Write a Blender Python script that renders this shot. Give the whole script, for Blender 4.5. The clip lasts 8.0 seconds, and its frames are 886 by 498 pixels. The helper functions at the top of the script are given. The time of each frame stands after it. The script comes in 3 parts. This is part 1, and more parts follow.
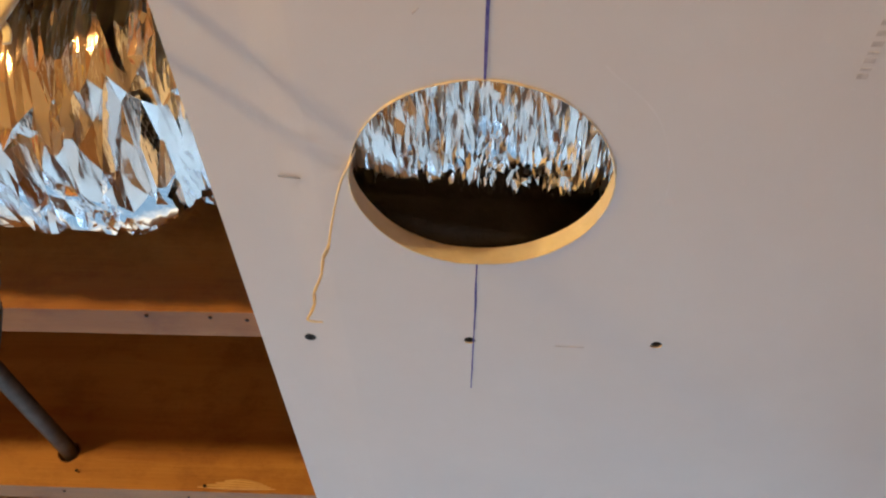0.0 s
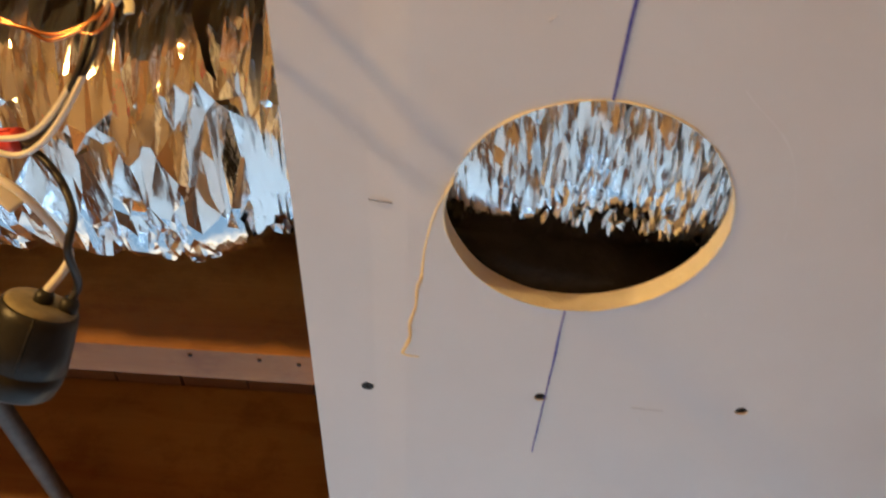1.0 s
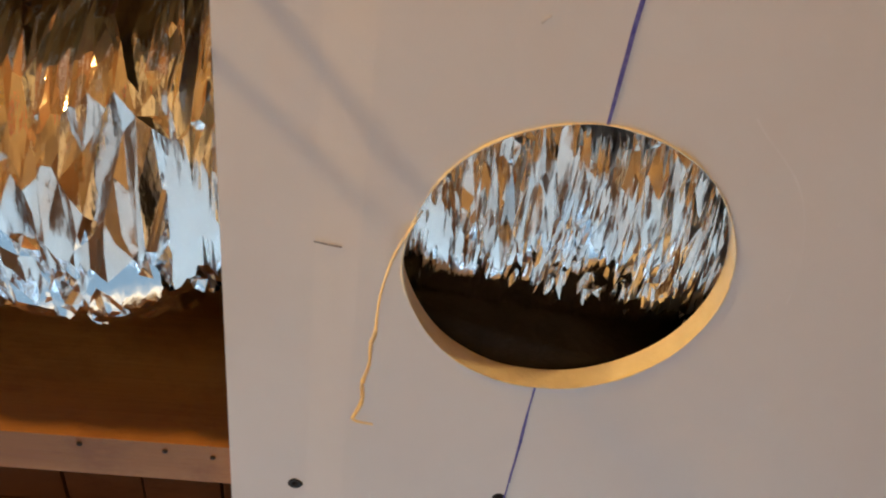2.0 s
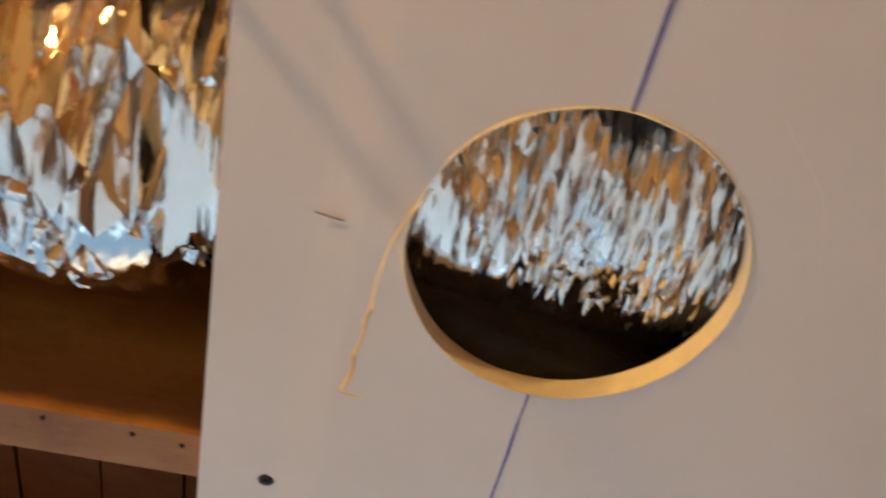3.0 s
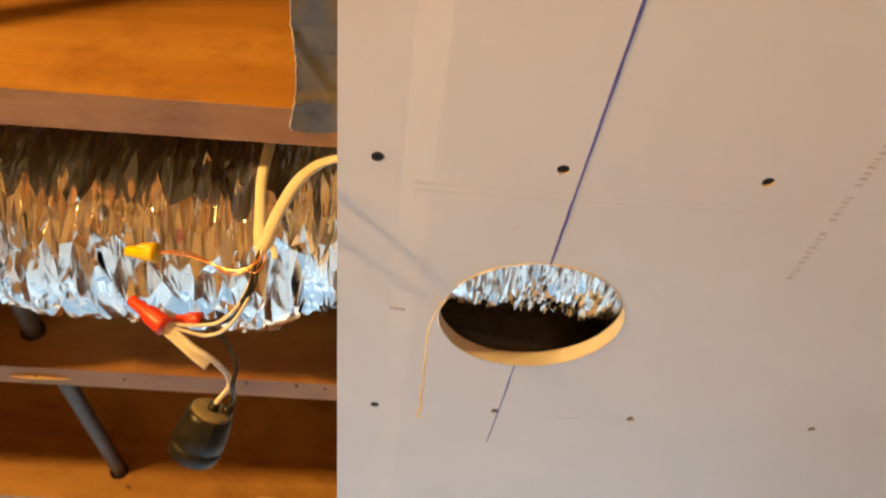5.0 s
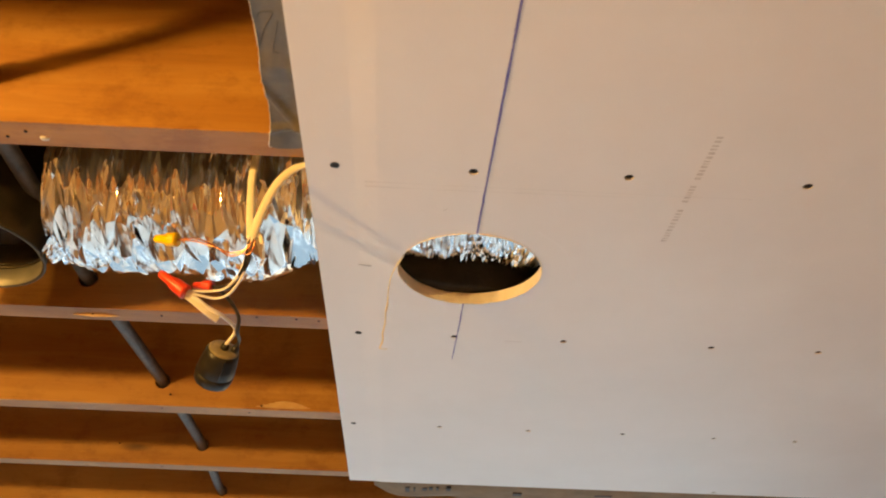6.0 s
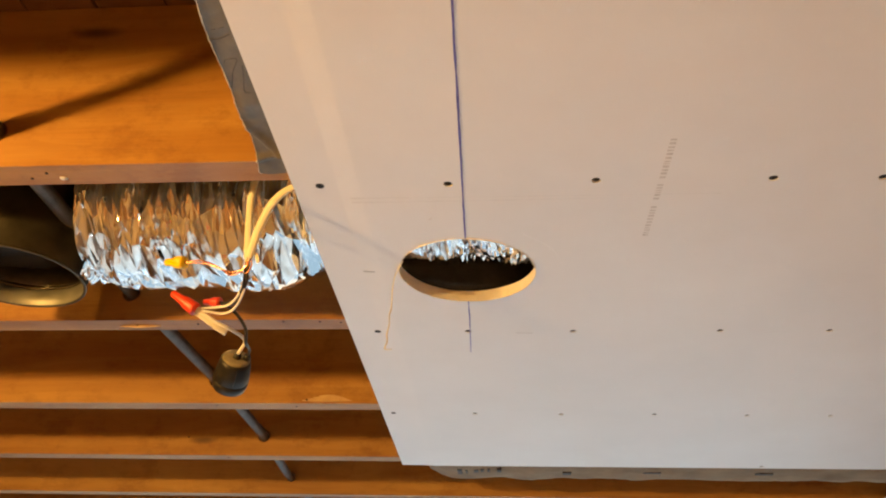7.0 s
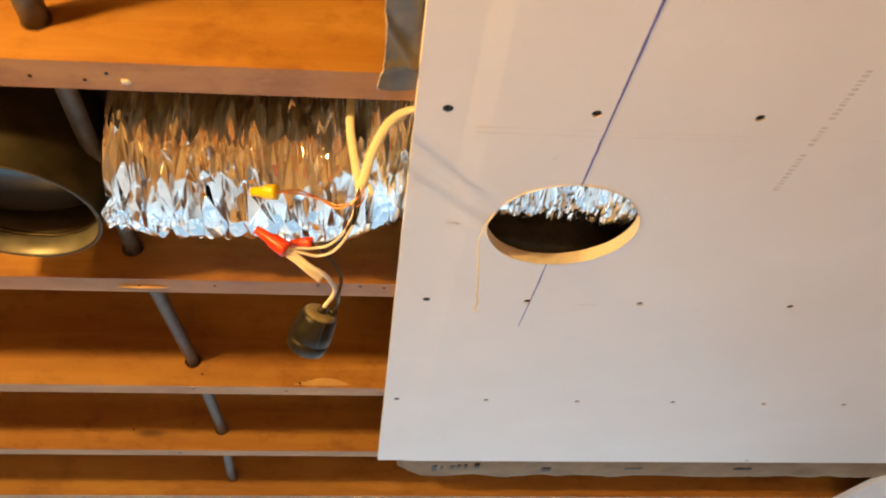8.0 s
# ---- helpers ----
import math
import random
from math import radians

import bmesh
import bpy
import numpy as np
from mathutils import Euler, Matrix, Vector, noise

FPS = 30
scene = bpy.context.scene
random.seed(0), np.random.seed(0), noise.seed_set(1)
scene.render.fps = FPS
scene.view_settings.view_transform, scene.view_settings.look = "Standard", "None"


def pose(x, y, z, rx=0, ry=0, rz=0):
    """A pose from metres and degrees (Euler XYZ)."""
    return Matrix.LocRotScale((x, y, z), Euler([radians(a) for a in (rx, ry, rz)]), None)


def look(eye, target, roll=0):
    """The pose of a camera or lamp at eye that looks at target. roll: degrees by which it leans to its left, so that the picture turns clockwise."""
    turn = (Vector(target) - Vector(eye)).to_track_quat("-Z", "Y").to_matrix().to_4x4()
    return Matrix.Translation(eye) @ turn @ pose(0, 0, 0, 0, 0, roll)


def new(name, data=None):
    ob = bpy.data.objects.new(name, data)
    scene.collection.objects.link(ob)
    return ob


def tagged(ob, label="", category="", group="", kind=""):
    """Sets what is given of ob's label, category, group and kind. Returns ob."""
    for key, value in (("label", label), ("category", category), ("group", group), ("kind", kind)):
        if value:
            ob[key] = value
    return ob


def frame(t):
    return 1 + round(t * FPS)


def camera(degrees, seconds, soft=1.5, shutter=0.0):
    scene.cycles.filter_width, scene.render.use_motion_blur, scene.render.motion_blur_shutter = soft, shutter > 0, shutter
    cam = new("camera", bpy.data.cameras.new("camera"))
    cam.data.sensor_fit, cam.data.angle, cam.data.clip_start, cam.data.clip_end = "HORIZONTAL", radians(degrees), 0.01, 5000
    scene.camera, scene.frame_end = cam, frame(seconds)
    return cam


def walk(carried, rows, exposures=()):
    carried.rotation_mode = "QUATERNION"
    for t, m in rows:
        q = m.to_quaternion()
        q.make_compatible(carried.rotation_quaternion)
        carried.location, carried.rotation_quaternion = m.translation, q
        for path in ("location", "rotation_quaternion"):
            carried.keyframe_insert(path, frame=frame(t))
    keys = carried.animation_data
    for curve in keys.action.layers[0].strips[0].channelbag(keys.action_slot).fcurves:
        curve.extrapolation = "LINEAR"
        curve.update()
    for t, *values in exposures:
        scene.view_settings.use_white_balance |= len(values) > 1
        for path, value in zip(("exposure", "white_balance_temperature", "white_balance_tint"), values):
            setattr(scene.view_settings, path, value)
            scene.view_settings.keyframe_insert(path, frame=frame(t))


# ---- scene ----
cam = camera(54.9, 8.0, soft=2.0, shutter=0.35)
PATH = [
    (0, (0.023, -0.212, 2.013), (-0.098, 1.36, 3.244), 3.6),
    (0.5, (0.001, -0.18, 1.999), (-0.105, 1.369, 3.26), 4.7),
    (1, (-0.053, -0.158, 2.012), (-0.136, 1.283, 3.397), 5.7),
    (1.5, (-0.097, -0.129, 2.027), (-0.044, 1.186, 3.533), 2.6),
    (1.7, (-0.091, -0.104, 2.034), (0.002, 1.162, 3.579), 1.1),
    (2.8, (-0.047, -0.017, 2.041), (0.041, 1.058, 3.725), 4.9),
    (3, (-0.079, -0.024, 2.031), (0.025, 1.056, 3.712), 5.8),
    (3.5, (-0.156, -0.059, 2.027), (0.023, 1.075, 3.664), 5.6),
    (4, (-0.165, -0.172, 1.998), (0.059, 1.112, 3.515), 2.8),
    (4.5, (-0.104, -0.345, 1.976), (-0.013, 1.067, 3.39), 3.9),
    (5, (-0.114, -0.475, 1.956), (-0.021, 1.115, 3.166), 1.7),
    (5.2, (-0.133, -0.521, 1.94), (-0.006, 1.129, 3.064), 1.1),
    (6.3, (0.028, -0.763, 1.889), (-0.027, 0.976, 2.875), 2.4),
    (6.5, (0.063, -0.778, 1.89), (-0.052, 0.97, 2.855), 2.5),
    (7, (0.078, -0.78, 1.897), (-0.095, 0.972, 2.848), 2.0),
    (7.5, (-0.046, -0.722, 1.883), (-0.129, 1.022, 2.859), 1.3),
    (8, (-0.196, -0.632, 1.894), (-0.055, 1.107, 2.872), -0.9),
]
EXPOSURES = [(0.0, 2.46, 6090, 4), (0.5, 2.47, 6090, 4), (1.0, 2.41, 6040, 4), (1.5, 2.36, 6290, 4), (3.0, 2.36, 6690, 4), (3.5, 2.44, 6860, 4), (4.0, 2.21, 7040, 4), (4.5, 2.54, 7170, 4), (5.0, 2.76, 7000, 4), (6.5, 2.79, 7390, 4), (7.0, 2.85, 7160, 4), (7.5, 2.96, 6920, 4), (8.0, 3.00, 6840, 4)]
walk(cam, [(t, look(eye, target, roll)) for t, eye, target, roll in PATH], EXPOSURES)

from mathutils.geometry import delaunay_2d_cdt

# world and lights: warm bulbs behind and to the side, added warm fill, cool daylight from ahead
world = bpy.data.worlds.new("sky")
world.use_nodes = True
scene.world = world
sky = world.node_tree.nodes.new("ShaderNodeTexSky")
sky.sky_type, sky.sun_disc, sky.sun_elevation, sky.sun_rotation = "NISHITA", False, radians(33), radians(9)
world.node_tree.links.new(sky.outputs[0], world.node_tree.nodes["Background"].inputs[0])
world.node_tree.nodes["Background"].inputs[1].default_value = 0.06


def lamp(name, kind, power, color, m, **settings):
    data = bpy.data.lights.new(name, kind)
    data.energy, data.color = power, color
    if kind == "POINT":
        data.shadow_soft_size = settings["radius"]
    else:
        data.shape, data.size, data.size_y = "RECTANGLE", settings["w"], settings["h"]
    ob = new(name, data)
    ob.matrix_world = m
    return ob


# Unseen bulbs, placed from the shadows on the joists; none is modelled.
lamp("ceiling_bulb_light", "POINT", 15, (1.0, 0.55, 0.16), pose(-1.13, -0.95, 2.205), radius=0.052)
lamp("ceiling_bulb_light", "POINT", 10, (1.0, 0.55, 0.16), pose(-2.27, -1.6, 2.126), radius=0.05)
# Unseen warm panels added to brighten board and foil by bounce off the floor.
for x in (-2.1, 0.6):
    lamp("warm_fill_light", "AREA", 19, (1.0, 0.54, 0.17), pose(x, -2.1, 2.33), w=0.5, h=0.5)
# Area lamp added in the unseen window to strengthen its sky light.
lamp("window_light", "AREA", 2.6, (0.48, 0.72, 1.0), pose(-0.40, 3.12, 1.10, -90, 0, 0), w=3.9, h=1.9)
sun = bpy.data.lights.new("sun", "SUN")
sun.energy, sun.color, sun.angle = 4.3, (0.42, 0.68, 1.0), radians(0.5)
new("sun", sun).matrix_world = look((0.5, 3.0, 1.95), (0, 0, 0))

# ---------------------------------------------------------------- materials


def material(name, base, rough=0.6, metal=0.0):
    mat = bpy.data.materials.new(name)
    mat.use_nodes = True
    nt = mat.node_tree
    b = nt.nodes["Principled BSDF"]
    b.inputs["Base Color"].default_value = (*base, 1)
    b.inputs["Roughness"].default_value = rough
    b.inputs["Metallic"].default_value = metal
    return mat, nt, b


def add(nt, kind, **inputs):
    n = nt.nodes.new(kind)
    for k, v in inputs.items():
        n.inputs[k.replace("_", " ")].default_value = v
    return n


def coords(nt, scale=(1, 1, 1), output="Object"):
    c = nt.nodes.new("ShaderNodeTexCoord")
    m = nt.nodes.new("ShaderNodeMapping")
    m.inputs["Scale"].default_value = scale
    nt.links.new(c.outputs[output], m.inputs["Vector"])
    return m.outputs[0]


def ramp(nt, fac, stops):
    r = nt.nodes.new("ShaderNodeValToRGB")
    r.color_ramp.elements[0].position, r.color_ramp.elements[0].color = stops[0][0], (*stops[0][1], 1)
    r.color_ramp.elements[1].position, r.color_ramp.elements[1].color = stops[-1][0], (*stops[-1][1], 1)
    for p, c in stops[1:-1]:
        r.color_ramp.elements.new(p).color = (*c, 1)
    nt.links.new(fac, r.inputs[0])
    return r.outputs[0]


def mix(nt, fac, a, b, mode="MIX"):
    m = nt.nodes.new("ShaderNodeMix")
    m.data_type, m.blend_type = "RGBA", mode
    for sock, v in ((m.inputs["Factor"], fac), (m.inputs["A"], a), (m.inputs["B"], b)):
        if hasattr(v, "is_linked"):
            nt.links.new(v, sock)
        else:
            sock.default_value = v if isinstance(v, float) else (*v, 1)
    return m.outputs["Result"]


def bump(nt, b, height, strength, distance):
    n = nt.nodes.new("ShaderNodeBump")
    n.inputs["Strength"].default_value, n.inputs["Distance"].default_value = strength, distance
    nt.links.new(height, n.inputs["Height"])
    nt.links.new(n.outputs[0], b.inputs["Normal"])


def wood(name, dark, mid, light, rough=0.55, shift=3.0):
    """Sawn softwood, its grain along x, with growth rings, knots, stains and saw marks."""
    mat, nt, b = material(name, mid, rough)
    info = nt.nodes.new("ShaderNodeObjectInfo")
    comb = nt.nodes.new("ShaderNodeCombineXYZ")
    mul = add(nt, "ShaderNodeMath")
    mul.operation, mul.inputs[1].default_value = "MULTIPLY", 37.0
    nt.links.new(info.outputs["Random"], mul.inputs[0])
    for i in range(3):
        nt.links.new(mul.outputs[0], comb.inputs[i])
    vadd = nt.nodes.new("ShaderNodeVectorMath")
    vadd.operation = "ADD"
    nt.links.new(coords(nt), vadd.inputs[0])
    nt.links.new(comb.outputs[0], vadd.inputs[1])

    def scaled(s):
        m = nt.nodes.new("ShaderNodeMapping")
        m.inputs["Scale"].default_value = s
        nt.links.new(vadd.outputs[0], m.inputs["Vector"])
        return m.outputs[0]

    warp = add(nt, "ShaderNodeTexNoise", Scale=1.0, Detail=3.0)
    nt.links.new(scaled((1.6, 5, 9)), warp.inputs["Vector"])
    bend = nt.nodes.new("ShaderNodeVectorMath")
    bend.operation = "MULTIPLY_ADD"
    nt.links.new(warp.outputs["Color"], bend.inputs[0])
    bend.inputs[1].default_value = (0.0, 1.2, 1.6)
    nt.links.new(scaled((0.45, 8, 10)), bend.inputs[2])
    rings = add(nt, "ShaderNodeTexNoise", Scale=1.5, Detail=5.0, Roughness=0.6)
    nt.links.new(bend.outputs[0], rings.inputs["Vector"])
    fine = add(nt, "ShaderNodeTexNoise", Scale=1.0, Detail=6.0, Roughness=0.7)
    nt.links.new(scaled((9, 260, 260)), fine.inputs["Vector"])
    tone = add(nt, "ShaderNodeTexNoise", Scale=2.3, Detail=3.0)
    nt.links.new(scaled((1, 2, 2)), tone.inputs["Vector"])
    col = ramp(nt, rings.outputs["Fac"], [(0.18, dark), (0.45, mid), (0.66, light), (0.9, mid)])
    col = mix(nt, 0.22, col, ramp(nt, fine.outputs["Fac"], [(0.3, dark), (0.7, light)]), "MULTIPLY")
    col = mix(nt, 0.75, col, ramp(nt, tone.outputs["Fac"], [(0.3, (0.66, 0.55, 0.46)), (0.68, (1, 1, 1))]), "MULTIPLY")
    stain = add(nt, "ShaderNodeTexNoise", Scale=1.0, Detail=6.0, Roughness=0.75)
    nt.links.new(scaled((11, 16, 16)), stain.inputs["Vector"])
    col = mix(nt, 0.5, col, ramp(nt, stain.outputs["Fac"], [(0.36, (0.55, 0.42, 0.32)), (0.5, (1, 1, 1))]), "MULTIPLY")
    knot = add(nt, "ShaderNodeTexVoronoi", Scale=1.0)
    nt.links.new(scaled((2.6, 9.0, 9.0)), knot.inputs["Vector"])
    col = mix(nt, ramp(nt, knot.outputs["Distance"], [(0.05, (1, 1, 1)), (0.12, (0, 0, 0))]), col, [c * 0.3 for c in dark])
    nt.links.new(col, b.inputs["Base Color"])
    bump(nt, b, fine.outputs["Fac"], 0.35, 0.002)
    return mat


def noisy(name, a, c, scale, rough=0.7, metal=0.0, bump_scale=None, strength=0.3, distance=0.001, stretch=(1, 1, 1), spread=0.2):
    mat, nt, b = material(name, a, rough, metal)
    v = coords(nt, stretch)
    n = add(nt, "ShaderNodeTexNoise", Scale=float(scale), Detail=5.0, Roughness=0.6)
    nt.links.new(v, n.inputs["Vector"])
    nt.links.new(ramp(nt, n.outputs["Fac"], [(0.5 - spread, a), (0.5 + spread, c)]), b.inputs["Base Color"])
    m = add(nt, "ShaderNodeTexNoise", Scale=float(bump_scale or scale * 6), Detail=4.0)
    nt.links.new(v, m.inputs["Vector"])
    bump(nt, b, m.outputs["Fac"], strength, distance)
    r = nt.nodes.new("ShaderNodeMapRange")
    r.inputs["To Min"].default_value, r.inputs["To Max"].default_value = max(0.02, rough - 0.1), min(1, rough + 0.1)
    nt.links.new(n.outputs["Fac"], r.inputs["Value"])
    nt.links.new(r.outputs[0], b.inputs["Roughness"])
    return mat


WOOD = wood("fir_joist", (0.25, 0.102, 0.020), (0.43, 0.212, 0.046), (0.56, 0.325, 0.088))
PLY = wood("subfloor_plank", (0.16, 0.07, 0.028), (0.25, 0.12, 0.05), (0.33, 0.17, 0.075), 0.7)
PAPER_FACE = noisy("drywall_paper", (0.74, 0.72, 0.70), (0.80, 0.785, 0.77), 3.0, 0.5, bump_scale=420, strength=0.12, distance=0.0006)
GYPSUM = noisy("gypsum_core", (0.76, 0.73, 0.64), (0.85, 0.82, 0.75), 60, 0.9, bump_scale=300, strength=0.6, distance=0.0012)
INK = noisy("blue_chalk_ink", (0.05, 0.045, 0.30), (0.20, 0.19, 0.50), 260, 0.7)
PENCIL = noisy("pencil_grey", (0.22, 0.2, 0.19), (0.4, 0.38, 0.36), 300, 0.7)
PRINT = noisy("faded_print", (0.50, 0.47, 0.45), (0.72, 0.69, 0.67), 160, 0.7)
FAINT = noisy("faint_smudge", (0.685, 0.665, 0.645), (0.765, 0.75, 0.735), 25, 0.5)
SCORE = noisy("scored_paper", (0.75, 0.735, 0.72), (0.815, 0.80, 0.79), 40, 0.5)
SCREW = noisy("black_screw", (0.006, 0.0055, 0.005), (0.016, 0.015, 0.013), 300, 0.6, 0.2)
FOIL = noisy("foil", (0.84, 0.845, 0.86), (0.92, 0.92, 0.925), 25, 0.06, 1.0, bump_scale=190, strength=0.06, distance=0.001, stretch=(1.6, 0.5, 0.5))
nt = FOIL.node_tree
cell = add(nt, "ShaderNodeTexVoronoi", Scale=1.0, Randomness=1.0)
nt.links.new(coords(nt, (120, 60, 60)), cell.inputs["Vector"])
crinkle = nt.nodes.new("ShaderNodeBump")
crinkle.inputs["Strength"].default_value, crinkle.inputs["Distance"].default_value = 0.25, 0.0018
nt.links.new(cell.outputs["Distance"], crinkle.inputs["Height"])
streak = add(nt, "ShaderNodeTexNoise", Scale=1.0, Detail=3.0, Roughness=0.6)
nt.links.new(coords(nt, (330, 45, 60)), streak.inputs["Vector"])
rib = nt.nodes.new("ShaderNodeBump")
rib.inputs["Strength"].default_value, rib.inputs["Distance"].default_value = 0.35, 0.0012
nt.links.new(streak.outputs["Fac"], rib.inputs["Height"])
nt.links.new(rib.outputs[0], crinkle.inputs["Normal"])
nt.links.new(crinkle.outputs[0], next(n for n in nt.nodes if n.type == "BUMP" and n not in (crinkle, rib)).inputs["Normal"])
GALV = noisy("galvanized_steel", (0.065, 0.056, 0.038), (0.11, 0.097, 0.068), 25, 0.38, 0.75, strength=0.12)
# GALV's steel again, lightened in colour where light reaches inside the rim.
LIT_LIP = noisy("galvanized_lip_lit", (0.17, 0.165, 0.135), (0.25, 0.245, 0.205), 30, 0.45, 0.5, strength=0.12)
PLATE = noisy("dark_metal_plate", (0.09, 0.092, 0.095), (0.15, 0.152, 0.155), 12, 0.2, 0.85, strength=0.08)
EMT = noisy("conduit_steel", (0.065, 0.050, 0.036), (0.15, 0.122, 0.095), 50, 0.55, 0.3, strength=0.15)
KRAFT = noisy("kraft_paper", (0.20, 0.135, 0.080), (0.31, 0.22, 0.135), 12, 0.85, bump_scale=30, strength=0.5, distance=0.006)
FLAP = noisy("grey_kraft_flange", (0.075, 0.064, 0.046), (0.14, 0.122, 0.09), 30, 0.45, bump_scale=90, strength=0.3, distance=0.002)
TORN = noisy("torn_paper_edge", (0.60, 0.55, 0.46), (0.74, 0.70, 0.62), 200, 0.9)
KRAFT.node_tree.nodes["Principled BSDF"].inputs["Specular IOR Level"].default_value = 0.15
KRAFT_INK = noisy("kraft_print", (0.05, 0.045, 0.045), (0.10, 0.09, 0.08), 100, 0.8)
SHEATH = noisy("cable_sheath", (0.78, 0.75, 0.60), (0.87, 0.85, 0.72), 40, 0.38, strength=0.1)
WHITE_WIRE = noisy("white_wire", (0.74, 0.72, 0.67), (0.84, 0.82, 0.77), 60, 0.35, strength=0.1)
BLACK_WIRE = noisy("black_wire", (0.014, 0.013, 0.012), (0.03, 0.028, 0.026), 60, 0.35, strength=0.1)
COPPER = noisy("bare_copper", (0.72, 0.30, 0.12), (0.88, 0.46, 0.22), 60, 0.25, 1.0, strength=0.1)
RED = noisy("red_plastic", (0.62, 0.035, 0.02), (0.74, 0.07, 0.035), 60, 0.38, strength=0.1)
YELLOW = noisy("yellow_plastic", (0.85, 0.52, 0.01), (0.92, 0.62, 0.03), 60, 0.35, strength=0.1)
RUBBER = noisy("black_phenolic", (0.007, 0.0068, 0.006), (0.02, 0.018, 0.014), 50, 0.42, strength=0.2)
RUBBER.node_tree.nodes["Principled BSDF"].inputs["Specular IOR Level"].default_value = 0.35
OLIVE = noisy("olive_phenolic", (0.12, 0.10, 0.055), (0.26, 0.22, 0.13), 90, 0.6, strength=0.3)
FIBRE = noisy("paper_fibre", (0.80, 0.73, 0.53), (0.88, 0.83, 0.68), 120, 0.8)
RAW = noisy("raw_softwood", (0.48, 0.30, 0.14), (0.60, 0.42, 0.22), 40, 0.7)
# Unseen floor, its brown chosen to reflect warm in the foil.
CONCRETE = noisy("floor_tile", (0.14, 0.108, 0.080), (0.20, 0.158, 0.120), 2.0, 0.75, bump_scale=80)
# Unseen walls, coloured to give the foil golden reflections.
WARM_WALL = wood("warm_wall_brown", (0.22, 0.12, 0.05), (0.34, 0.19, 0.085), (0.43, 0.27, 0.125))
TRIMW = noisy("white_trim", (0.72, 0.71, 0.69), (0.8, 0.79, 0.77), 8, 0.4)
STEEL_NAIL = noisy("nail_steel", (0.02, 0.014, 0.010), (0.05, 0.036, 0.026), 200, 0.5, 0.7)
GLASS, _nt, _b = material("window_glass", (1, 1, 1), 0.0)
_b.inputs["Transmission Weight"].default_value = 1.0
_b.inputs["IOR"].default_value = 1.02

# ---------------------------------------------------------------- mesh helpers


def link(name, bm, mat, smooth=False):
    me = bpy.data.meshes.new(name)
    bmesh.ops.recalc_face_normals(bm, faces=bm.faces)
    bm.to_mesh(me)
    bm.free()
    for m in mat if isinstance(mat, (list, tuple)) else (mat,):
        me.materials.append(m)
    if smooth:
        for p in me.polygons:
            p.use_smooth = True
    return new(name, me)


def part(name, bm, mat, parent, label="", smooth=False):
    ob = link(name, bm, mat, smooth)
    ob.parent = parent
    if label:
        ob["label"] = label
    return ob


def thing(name, at, label, category, group="", kind=""):
    ob = new(name)
    ob.location = at
    ob.empty_display_size = 0.05
    bpy.context.view_layer.update()
    return tagged(ob, label, category, group, kind)


def box(x0, x1, y0, y1, z0, z1, bev=0.0, seg=2):
    bm = bmesh.new()
    bmesh.ops.create_cube(bm, size=1)
    for v in bm.verts:
        v.co = Vector(((x0 + x1) / 2 + v.co.x * (x1 - x0), (y0 + y1) / 2 + v.co.y * (y1 - y0), (z0 + z1) / 2 + v.co.z * (z1 - z0)))
    if bev:
        bmesh.ops.bevel(bm, geom=bm.edges[:], offset=bev, segments=seg, profile=0.5, affect="EDGES")
    return bm


def circle(cx, cy, r, n, squash=1.0, wob=0.0):
    return [(cx + (r + wob * noise.noise((math.cos(a) * 2, math.sin(a) * 2, cx * 50))) * math.cos(a), cy + (r * squash + wob * noise.noise((math.cos(a) * 2, math.sin(a) * 2, 5 + cy))) * math.sin(a)) for a in (2 * math.pi * i / n for i in range(n))]


def plate(loops, w0, w1, place):
    """A plate: the first loop is its outline, the others are holes cut right through, between w0 and w1 in depth. Faces: 0 flat, 1 hole walls."""
    bm = bmesh.new()
    ends = []
    for w in (w0, w1):
        edges, rows = [], []
        for lp in loops:
            vs = [bm.verts.new(place(u, v, w)) for u, v in lp]
            rows.append(vs)
            edges += [bm.edges.new((vs[i], vs[(i + 1) % len(vs)])) for i in range(len(vs))]
        bmesh.ops.triangle_fill(bm, edges=edges, use_beauty=True)
        ends.append(rows)
    for k, (a, b) in enumerate(zip(*ends)):
        for i in range(len(a)):
            j = (i + 1) % len(a)
            bm.faces.new((a[i], a[j], b[j], b[i])).material_index = 1
    return bm


def spline(pts, n=8):
    """A smooth line through the points."""
    p = [Vector(q) for q in pts]
    p = [2 * p[0] - p[1], *p, 2 * p[-1] - p[-2]]
    out = []
    for i in range(1, len(p) - 2):
        a, b, c, d = p[i - 1:i + 3]
        for k in range(n):
            t = k / n
            out.append(0.5 * (2 * b + (c - a) * t + (2 * a - 5 * b + 4 * c - d) * t * t + (3 * b - a - 3 * c + d) * t ** 3))
    return out + [p[-2]]


